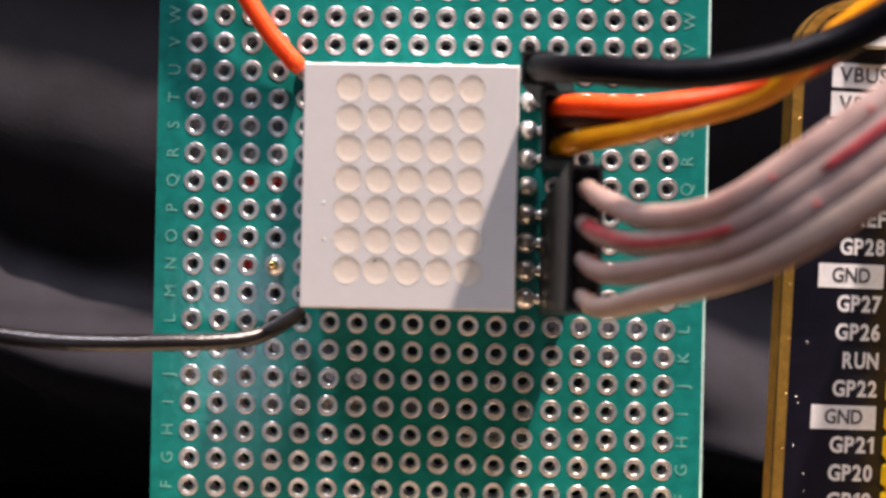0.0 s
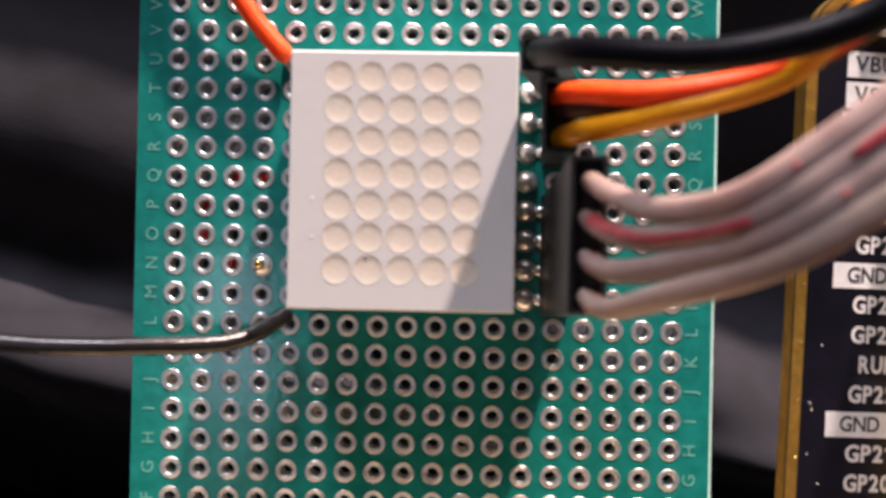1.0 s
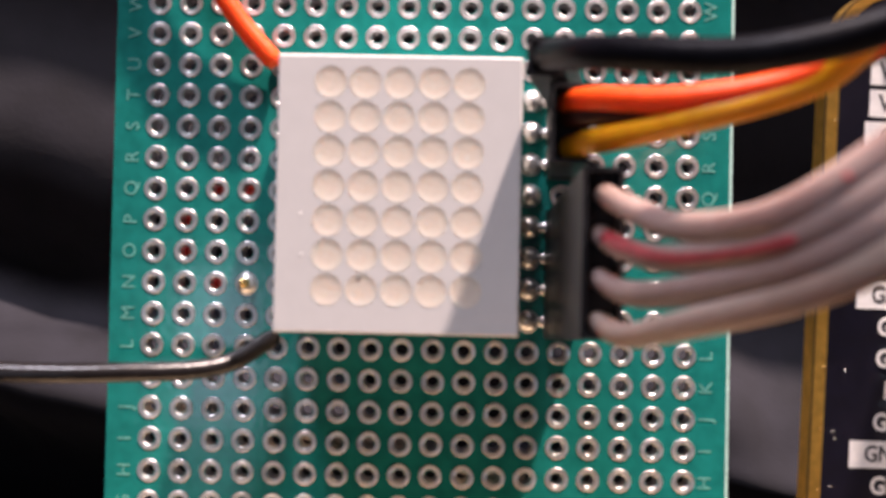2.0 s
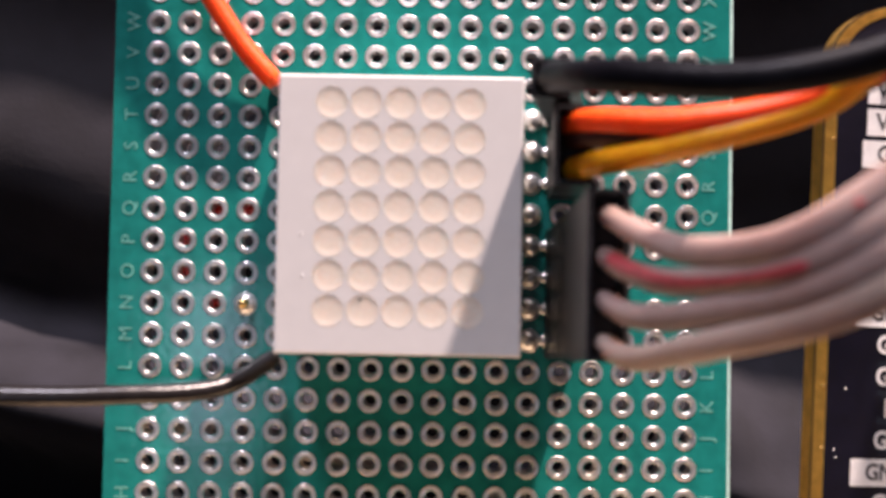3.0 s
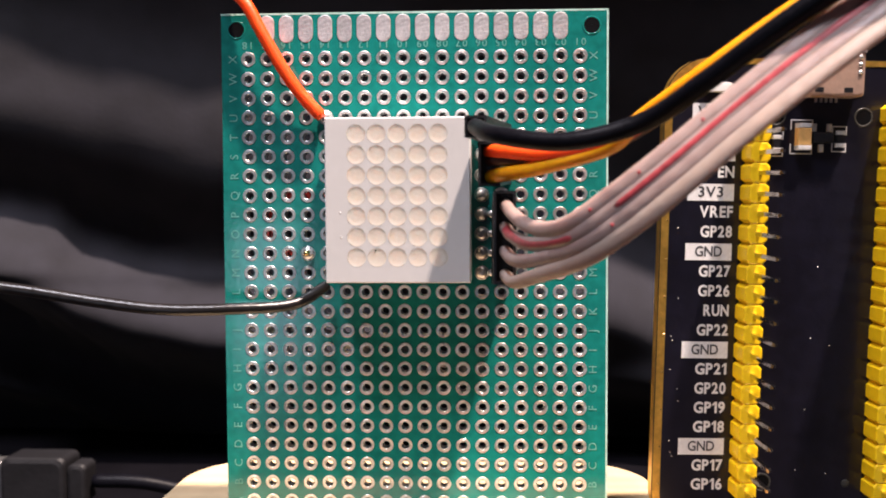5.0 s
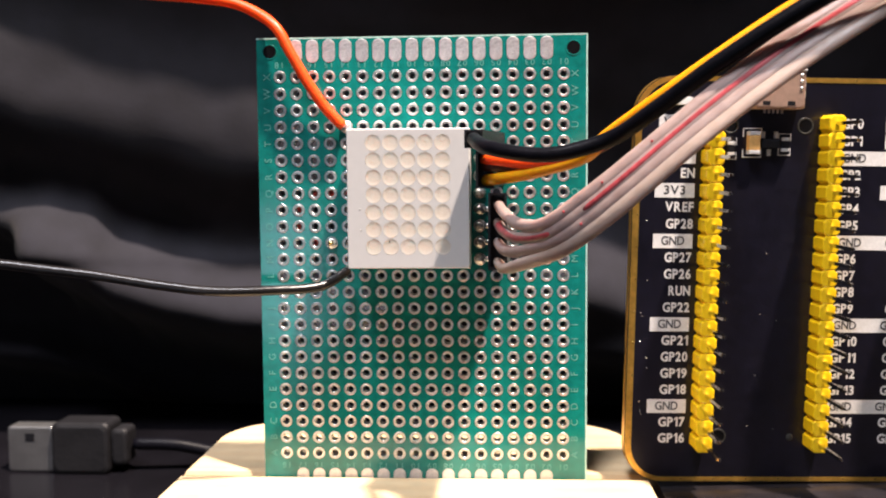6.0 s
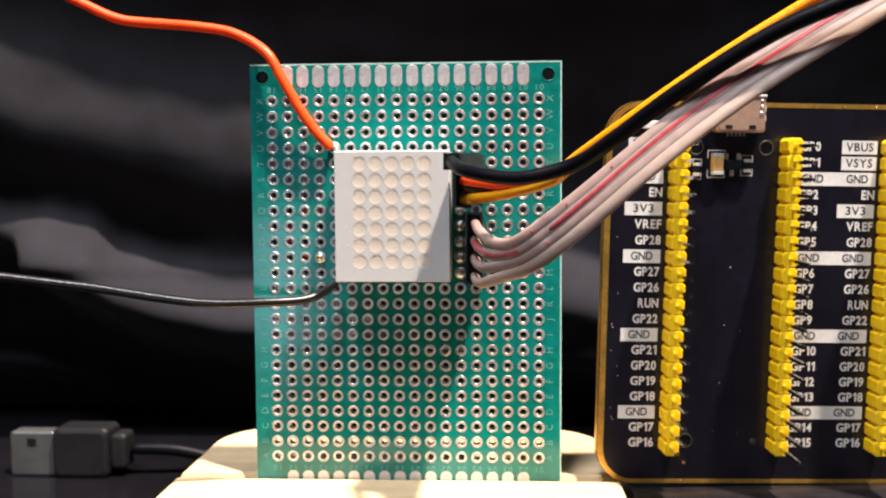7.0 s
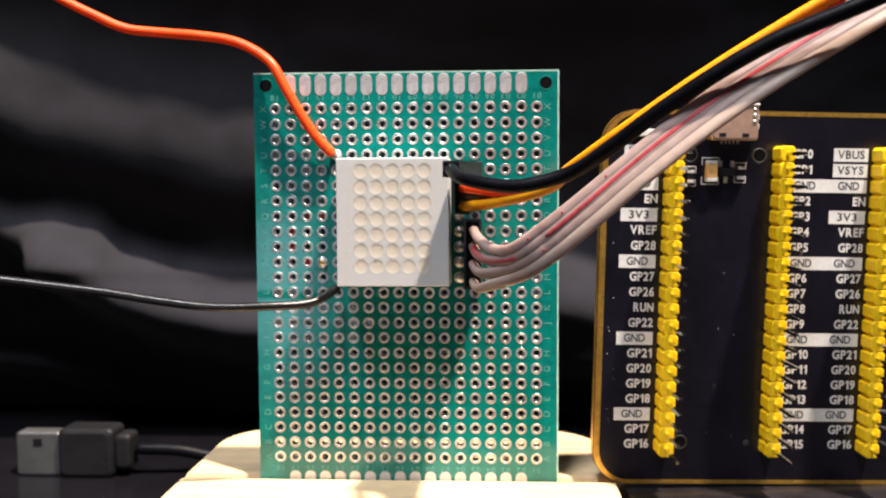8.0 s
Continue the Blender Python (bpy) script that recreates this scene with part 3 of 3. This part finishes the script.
RIBBON_PATH = [(11.6, -19.6, 60.9), (13.2, -27.3, 60.0), (17.7, -35.4, 61.3), (24.0, -39.4, 66.3), (31.1, -42.0, 72.6), (39.0, -43.8, 79.0), (47.5, -45.4, 84.8), (56.2, -47.1, 90.1), (64.9, -48.8, 95.5), (73.5, -50.5, 100.8)]
# loose hook-up wires at the display's other side
cable("orange_wire", "glossy orange hook-up wire soldered beside the display", ORANGE_PATH, 0.82, WIRE_ORANGE)
cable("black_wire", "glossy black hook-up wire soldered beside the display", BLACK_L_PATH, 0.72, WIRE_GLOSS)
# jumper wires from the plugs
cable("black_jumper", "thick black jumper wire leaving the single plug", BLACK_PATH, 0.94, WIRE_BLACK, group="jumper wires")
cable("yellow_jumper", "amber yellow jumper wire leaving the two way plug", YELLOW_PATH, 0.82, WIRE_YELLOW, group="jumper wires")
cable("orange_jumper", "bright orange jumper wire under the black one", ORANGE_J_PATH, 0.8, WIRE_ORANGE, group="jumper wires")
cable("brown_jumper", "dark brown jumper wire under the orange one", BROWN_J_PATH, 0.7, WIRE_BROWN, group="jumper wires")


def band(name, pts, across, half_width, half_depth, mat, seg=16):
    """A flattened strand along a row of points; its breadth follows the across directions, its section changes along the way."""
    verts, faces = [], []
    n = len(pts)
    for j, p in enumerate(pts):
        t = (pts[min(j + 1, n - 1)] - pts[max(j - 1, 0)]).normalized()
        side = (across[j] - t * across[j].dot(t)).normalized()
        up = side.cross(t).normalized()
        u = j / (n - 1)
        end = (0.85 if j in (0, n - 1) else 1.0) * (1 + 0.03 * noise.noise(p * 0.35))
        for k in range(seg):
            c, d = math.cos(2 * math.pi * k / seg), math.sin(2 * math.pi * k / seg)
            verts.append(tuple(p + end * (half_width(u) * c * side + half_depth(u) * d * up)))
    for j in range(n - 1):
        faces += [(j * seg + k, j * seg + (k + 1) % seg, (j + 1) * seg + (k + 1) % seg, (j + 1) * seg + k) for k in range(seg)]
    faces += [tuple(range(seg))[::-1], tuple(range((n - 1) * seg, n * seg))]
    return mesh(name, verts, faces, mat, True)


def make_ribbon():
    """Four milky strands side by side, fanned out where they enter the plug."""
    mid = curve_points(RIBBON_PATH, 110)
    starts = [65.0, 62.4, 59.8, 57.2]
    t = thing("ribbon_cable", "milky pink four strand ribbon cable with a red stripe", "cable", (0, 0, 0))
    lines, sides = [], []
    last = len(mid) - 1
    # round single strands at the plug, flattened where they run fused
    fused = lambda u: min(1.0, max(0.0, u - 0.05) / 0.25)
    for k in range(4):
        fan = starts[k] - 61.1
        knots = [Vector((11.45, -19.4, starts[k])), mid[7] + Vector((0, 0, fan * 0.9)), mid[15] + Vector((0.1, 0.10 * fan, fan * 0.62))]
        for j in range(24, last + 1, 8):
            p = mid[j]
            tan = (mid[min(j + 1, last)] - mid[j - 1]).normalized()
            flat = tan.cross(Vector((0.0, 1.0, 0.0))).normalized()
            if flat.z < 0:
                flat.negate()
            lean = min(1.0, (j - 16) / 30)
            across = (flat + Vector((0, 0.9, 0)) * lean).normalized()
            knots.append(p + across * (1.5 - k) * (1.14 + 0.12 * lean))
        pts = curve_points(knots, 110)
        lines.append(pts)
        ways = []
        for j in range(110):
            tan = (pts[min(j + 1, 109)] - pts[max(j - 1, 0)]).normalized()
            flat = tan.cross(Vector((0.0, 1.0, 0.0))).normalized()
            ways.append((flat if flat.z > 0 else -flat) + Vector((0, 0.9, 0)) * min(1.0, max(0.0, j - 20) / 30))
        sides.append(ways)
        part("strand", band("strand", pts, ways, lambda u: 0.68 + 0.22 * fused(u), lambda u: 0.68 - 0.24 * fused(u), WIRE_CREAM if k == 3 else WIRE_WHITE), t)
    spot = Builder()
    spot.add(*dome(0.18, 0.06, 8))
    spot_me = spot.mesh("ink_spot", STRIPE_RED, True)
    for k, j in ((0, 22), (0, 30), (0, 38), (0, 47), (2, 12), (2, 24), (2, 31)):
        p = lines[k][j]
        part("ink_spot", spot_me, t, (p.x - 0.1, p.y - 0.52, p.z + 0.12), "faded red ink spot")
    # the stripe stops and restarts where it fits the camera's view
    for a, c in ((3, 27), (33, 109)):
        lead = lambda u: (a + u * (c - 1 - a)) / 109
        stripe = band("red_stripe", lines[1][a:c], sides[1][a:c], lambda u: 0.64 - 0.12 * fused(lead(u)), lambda u: 0.72 - 0.20 * fused(lead(u)), STRIPE_RED)
        part("red_stripe", stripe, t, (0, 0, 0), "red stripe with a gap")


make_ribbon()
# the red wire seen through the holes behind the board
cable("red_wire", "dark red wire running behind the green board", [(-9, 3.0, 66.4), (-13.9, 2.3, 66.2), (-16.8, 2.3, 65.9), (-19.0, 2.3, 63.6), (-19.2, 2.3, 61.0), (-16.8, 2.3, 58.6), (-11, 3.2, 57.0)], 0.85, WIRE_RED, 50)
cable("grey_wire", "dull grey wire running behind the green board", [(-24.5, 2.8, 49.6), (-19.0, 2.7, 48.7), (-12.0, 2.7, 47.1), (-5.0, 2.7, 45.7), (2.0, 2.7, 44.5), (9.0, 2.9, 42.4)], 1.0, WIRE_GREY, 50)



# ---- the black breakout board ----
LEFT = ["VBUS", "VSYS", "GND", "EN", "3V3", "VREF", "GP28", "GND", "GP27", "GP26", "RUN", "GP22", "GND", "GP21", "GP20", "GP19", "GP18", "GND", "GP17", "GP16"]
MIDDLE = ["GP0", "GP1", "GND", "GP2", "GP3", "GP4", "GP5", "GND", "GP6", "GP7", "GP8", "GP9", "GND", "GP10", "GP11", "GP12", "GP13", "GND", "GP14", "GP15"]


def make_breakout():
    t = thing("breakout_board", "black breakout circuit board with gold border and yellow pin headers", "circuit board")
    t.matrix_world = pose(0.04072, -0.00029, 0.05224, 1.76, 1.17, 5.06)
    x0, x1, z0, z1 = -9.35, 68.0, -31.0, 31.05
    b = Builder()
    b.prism(rounded(x0, x1, z0, z1, 6.0, 10), 0.0, 1.6, 0, 1)
    part("substrate", b.mesh("substrate", [MASK_BLACK, GOLD_TRACE]), t)
    outer, inner = rounded(x0 + 0.12, x1 - 0.12, z0 + 0.12, z1 - 0.12, 5.9, 10), rounded(x0 + 1.1, x1 - 1.1, z0 + 0.8, z1 - 0.85, 5.0, 10)
    n = len(outer)
    g = Builder()
    g.add([(x, -0.05, z) for x, z in outer] + [(x, -0.05, z) for x, z in inner] + [(x, 0.0, z) for x, z in outer] + [(x, 0.0, z) for x, z in inner],
          [(k, (k + 1) % n, n + (k + 1) % n, n + k) for k in range(n)] + [(k, 2 * n + k, 2 * n + (k + 1) % n, (k + 1) % n) for k in range(n)] + [(n + k, n + (k + 1) % n, 3 * n + (k + 1) % n, 3 * n + k) for k in range(n)])
    part("gold_border", g.mesh("gold_border", GOLD_TRACE), t, (0, 0, 0), "gold plated border")
    via = Builder()
    via.add(*dome(0.12, 0.06, 10))
    via_me = via.mesh("via", GOLD, True)
    for k in range(11):
        part("via", via_me, t, (x0 + 0.9, -0.05, z0 + 7 + 4.9 * k))
    for k in range(12):
        part("via", via_me, t, (x0 + 9 + 5.1 * k, -0.05, z0 + 0.5))
        part("via", via_me, t, (x0 + 33 + 5.1 * k, -0.05, z1 - 0.5)) if k < 8 else None
    rng = random.Random(8)
    dust = Builder()
    dust.add(*dome(0.09, 0.05, 8))
    dust_me = dust.mesh("test_dot", SOLDER, True)
    for k in range(16):
        part("test_dot", dust_me, t, (rng.choice([rng.uniform(-7.5, -6.2), rng.uniform(5, 17)]), -0.0, rng.uniform(-27, 18)))
    # lettering beside the pins
    zrow = lambda i: 2.54 * (9.5 - i)
    boxes = {}

    def box(w):
        if w not in boxes:
            q = Builder()
            q.box(-w / 2, w / 2, -0.04, 0.0, -1.08, 1.08)
            boxes[w] = q.mesh("label_box", SILK_WHITE)
        return boxes[w]

    widths = {"VBUS": 4.4, "VSYS": 4.3, "GND": 3.5, "3V3": 3.2, "VREF": 4.3, "EN": 2.1, "RUN": 3.3}

    def label(text, x, z, side, boxed):
        width = widths.get(text, 4.1 if len(text) == 4 else 3.2)
        cx = x - width / 2 if side == "right" else x + width / 2
        me = word(text, 1.85, SILK_DARK, 0.03) if boxed else word(text, 2.0, SILK_WHITE, 0.06)
        ob = part("label_letters", me, t, (cx, -0.06 if boxed else -0.03, z))
        span = max(v.co.x for v in me.vertices) - min(v.co.x for v in me.vertices)
        ob.scale = (width * 0.001 / span, 1, 1)

    boxed_names = {"VBUS": 5.7, "VSYS": 5.7, "GND": 6.0, "3V3": 6.0}
    for i, (a, m) in enumerate(zip(LEFT, MIDDLE)):
        z = zrow(i)
        for edge in (0.0, 34.3):
            isbox = a in boxed_names
            far = edge > 20
            if isbox and not (far and a == "GND"):
                w = boxed_names[a]
                part("label_box", box(w), t, (edge - w / 2, 0, z), "white printed label box")
            label(a, edge - ((boxed_names[a] - widths[a]) / 2 if isbox else 0.05), z, "right", isbox)
        if m == "GND":
            part("label_box", box(13.6), t, (34.3 - 6.8, 0, z), "white printed label box")
        label(m, 21.95 if m != "GND" else 22.3, z, "left", m == "GND")
    # yellow headers with long pins
    unit = Builder()
    o = 1.27
    c = 0.48
    octo = [(-o + c, -o), (o - c, -o), (o, -o + c), (o, o - c), (o - c, o), (-o + c, o), (-o, o - c), (-o, -o + c)]
    unit.prism([(x * 0.99, z * 0.995) for x, z in octo], -3.3, -0.01, 0, None, 0.2)
    unit_me = unit.mesh("header_block", HEADER_YELLOW)
    pin = Builder()
    s = 0.26
    sq = lambda k, y: [(-k, y, -k), (k, y, -k), (k, y, k), (-k, y, k)]
    pin.add(sq(s, -3.2) + sq(s, -9.8) + sq(0.14, -10.4), [(q * 4 + k, q * 4 + (k + 1) % 4, q * 4 + 4 + (k + 1) % 4, q * 4 + 4 + k)[::-1] for q in range(2) for k in range(4)] + [(8, 9, 10, 11)])
    pin_me = pin.mesh("pin", PIN_STEEL)
    for hx in (2.05, 19.75, 36.15):
        for i in range(20):
            u = part("header_block", unit_me, t, (hx, 0, zrow(i)))
            part("pin", pin_me, u, (rng.uniform(-0.05, 0.05), 0, rng.uniform(-0.05, 0.05)))
    # the micro usb socket
    shell = Builder()
    shell.prism(rounded(-3.8, 3.8, -2.9, 2.9, 0.5, 4), -2.6, -0.01, 0, None, 0.35)
    sk = part("usb_socket", shell.mesh("usb_socket", SOCKET_REFLECTION), t, (11.3, 0, 29.05), "micro usb socket coloured with a warm reflection")
    tab = Builder()
    tab.box(-0.45, 0.45, -0.5, -0.01, -0.4, 0.4, 0, 0.1)
    tab_me = tab.mesh("tab", END_TIN)
    for x in (-4.2, 4.2):
        for z in (-0.6, 0.9):
            part("tab", tab_me, sk, (x, 0, z))
    # three bright domes stand in for highlights on the shell
    glint = Builder()
    glint.add(*dome(0.34, 0.3, 10))
    glint_me = glint.mesh("glint", SOLDER, True)
    for z in (0.1, 1.1, 2.0):
        part("glint", glint_me, sk, (3.1, -2.5, z), "bright dome standing in for a highlight")
    # bright bar painting the highlight along the socket's top lip
    fold = Builder()
    fold.box(-1.5, 1.5, -2.75, -2.3, -0.2, 0.2, 0, 0.1)
    part("lip_highlight", fold.mesh("lip_highlight", END_TIN), sk, (2.3, 0, 2.75), "bright strip painting the highlight on the folded lip")
    lead = Builder()
    lead.box(-0.13, 0.13, -0.3, -0.01, -0.55, 0.0)
    lead_me = lead.mesh("lead", STEEL)
    for k in range(5):
        part("lead", lead_me, sk, ((k - 2) * 0.65, 0, -2.9))
    # black boxes on the face stand in for the openings' shade
    slot = Builder()
    slot.box(-0.55, 0.55, -2.63, -2.5, -0.3, 0.3)
    slot_shade_me = slot.mesh("slot", BLACK_PLASTIC)
    for x in (-2.0, 1.7):
        part("slot", slot_shade_me, sk, (x, 0, -2.1))
    # small parts below the socket
    chip = Builder()
    chip.box(-0.85, 0.85, -1.2, -0.01, -1.1, 1.1, 0, 0.1)
    cap = part("capacitor", chip.mesh("capacitor", CERAMIC), t, (8.4, 0, 21.2), "tan ceramic capacitor")
    end = Builder()
    end.box(-0.85, 0.85, -1.22, 0.0, -0.3, 0.3, 0, 0.1)
    end_me = end.mesh("end_cap", END_TIN)
    for z in (-1.4, 1.4):
        part("end_cap", end_me, cap, (0, 0, z))
    frame_b = Builder()
    for a in ((-1.45, -1.3, 0.9, 2.2), (1.3, 1.45, 0.9, 2.2), (-1.3, 1.3, 2.05, 2.2), (-1.45, -1.3, -2.2, -0.9), (1.3, 1.45, -2.2, -0.9), (-1.3, 1.3, -2.2, -2.05)):
        frame_b.box(a[0], a[1], -0.03, 0, a[2], a[3])
    part("outline_print", frame_b.mesh("outline_print", SILK_WHITE), t, (8.4, 0, 21.2))
    mini = Builder()
    mini.box(-0.52, 0.52, -0.5, -0.01, -0.6, 0.6, 0, 0.05)
    mini_me = mini.mesh("resistor", BLACK_PLASTIC)
    mend = Builder()
    mend.box(-0.54, 0.54, -0.53, 0.0, -0.26, 0.26, 0, 0.05)
    mend_me = mend.mesh("end_cap", END_TIN)
    small_frame = Builder()
    for a in ((-0.95, -0.82, -1.65, -0.5), (0.82, 0.95, -1.65, -0.5), (-0.82, 0.82, -1.65, -1.52), (-0.95, -0.82, 0.5, 1.65), (0.82, 0.95, 0.5, 1.65), (-0.82, 0.82, 1.52, 1.65)):
        small_frame.box(a[0], a[1], -0.03, 0, a[2], a[3])
    small_print = small_frame.mesh("outline_print", SILK_WHITE)
    body = Builder()
    body.box(-1.3, 1.3, -1.0, -0.01, -0.65, 0.65, 0, 0.12)
    switch = part("transistor", body.mesh("transistor", BLACK_PLASTIC), t, (10.9, 0, 21.1), "black three legged transistor")
    foot = Builder()
    foot.box(-0.3, 0.3, -0.4, -0.01, -0.5, 0.5, 0, 0.12)
    foot_me = foot.mesh("leg", END_TIN)
    for x, z in ((-0.98, 1.3), (0.98, 1.3), (0.0, -1.3)):
        part("leg", foot_me, switch, (x, 0, z))
    for x, z in ((5.15, 20.3), (13.3, 21.0)):
        part("outline_print", small_print, t, (x, 0, z))
        m = part("resistor", mini_me, t, (x, 0, z))
        for s in (-0.8, 0.8):
            part("end_cap", mend_me, m, (0, 0, s))
    led = Builder()
    led.box(-1.3, 1.3, -0.9, -0.01, -0.6, 0.6, 0, 0.1)
    lamp = part("indicator_lamp", led.mesh("indicator_lamp", LED_SIDE), t, (-2.6, 0, 27.2), "white surface mounted indicator")
    for s in (-1.5, 1.5):
        part("end_cap", mend_me, lamp, (s, 0, 0), "", (0, 90, 0))
    rim = Builder()
    rim.add(*lathe([(1.25, 0.0), (1.2, -0.04), (1.0, -0.04), (0.98, 0.0)], 22))
    rim_me = rim.mesh("mounting_hole_rim", GREY_PLASTIC, True)
    # uncut holes: black discs carry their shade
    dark = Builder()
    dark.add(*lathe([(0.98, -0.02), (0.02, -0.02)], 22))
    dark_me = dark.mesh("hole_shade_disc", HOLE_SHADE)
    for x, z in ((5.1, 23.75), (16.35, 23.8), (5.2, -23.8)):
        part("mounting_hole_rim", rim_me, t, (x, 0, z))
        part("hole_shade_disc", dark_me, t, (x, 0, z))
    smear = Builder()
    smear.add(*dome(0.55, 0.12, 12))
    part("solder_smear", smear.mesh("solder_smear", GREY_PLASTIC, True), t, (16.4, 0, -23.9), "dull grey smear")


make_breakout()


# ---- the plug lying behind ----
def make_usb_plug():
    t = thing("usb_plug", "steel shelled usb plug with black grip lying on the table", "plug", (1.5, 70, 0))
    b = Builder()
    b.prism(rounded(-105.6, -94.5, 0.2, 11.0, 0.7, 4), -2.25, 2.25, 0, None, 0.4)
    sh = part("shell", b.mesh("shell", USB_STEEL), t, (0, 0, 0), "dull steel shell")
    # no opening is cut: a black box gives the slot its shade
    w = Builder()
    w.box(-1.1, 1.1, -2.32, -2.2, -1.0, 1.0)
    me = w.mesh("slot", BLACK_PLASTIC)
    part("slot", me, sh, (-100.2, 0, 8.4))
    g = Builder()
    g.prism(rounded(-94.5, -80.6, 0.0, 12.2, 1.5, 5), -3.9, 3.9, 0, None, 1.0)
    g.prism(rounded(-80.6, -76.6, 2.0, 10.6, 1.2, 4), -2.8, 2.8, 0, None, 0.8)
    part("grip", g.mesh("grip", USB_BLACK), t, (0, 0, 0), "black moulded grip")
    c = tube("cord", [Vector(p) for p in curve_points([(-76, 0, 6.5), (-66, 1, 6.0), (-55, 4, 3.2), (-44, 9, 2.0), (-30, 18, 2.0), (-5, 22, 2.0)], 40)], 1.5, WIRE_BLACK)
    part("cord", c, t, (0, 0, 0), "thin black cord")


make_usb_plug()
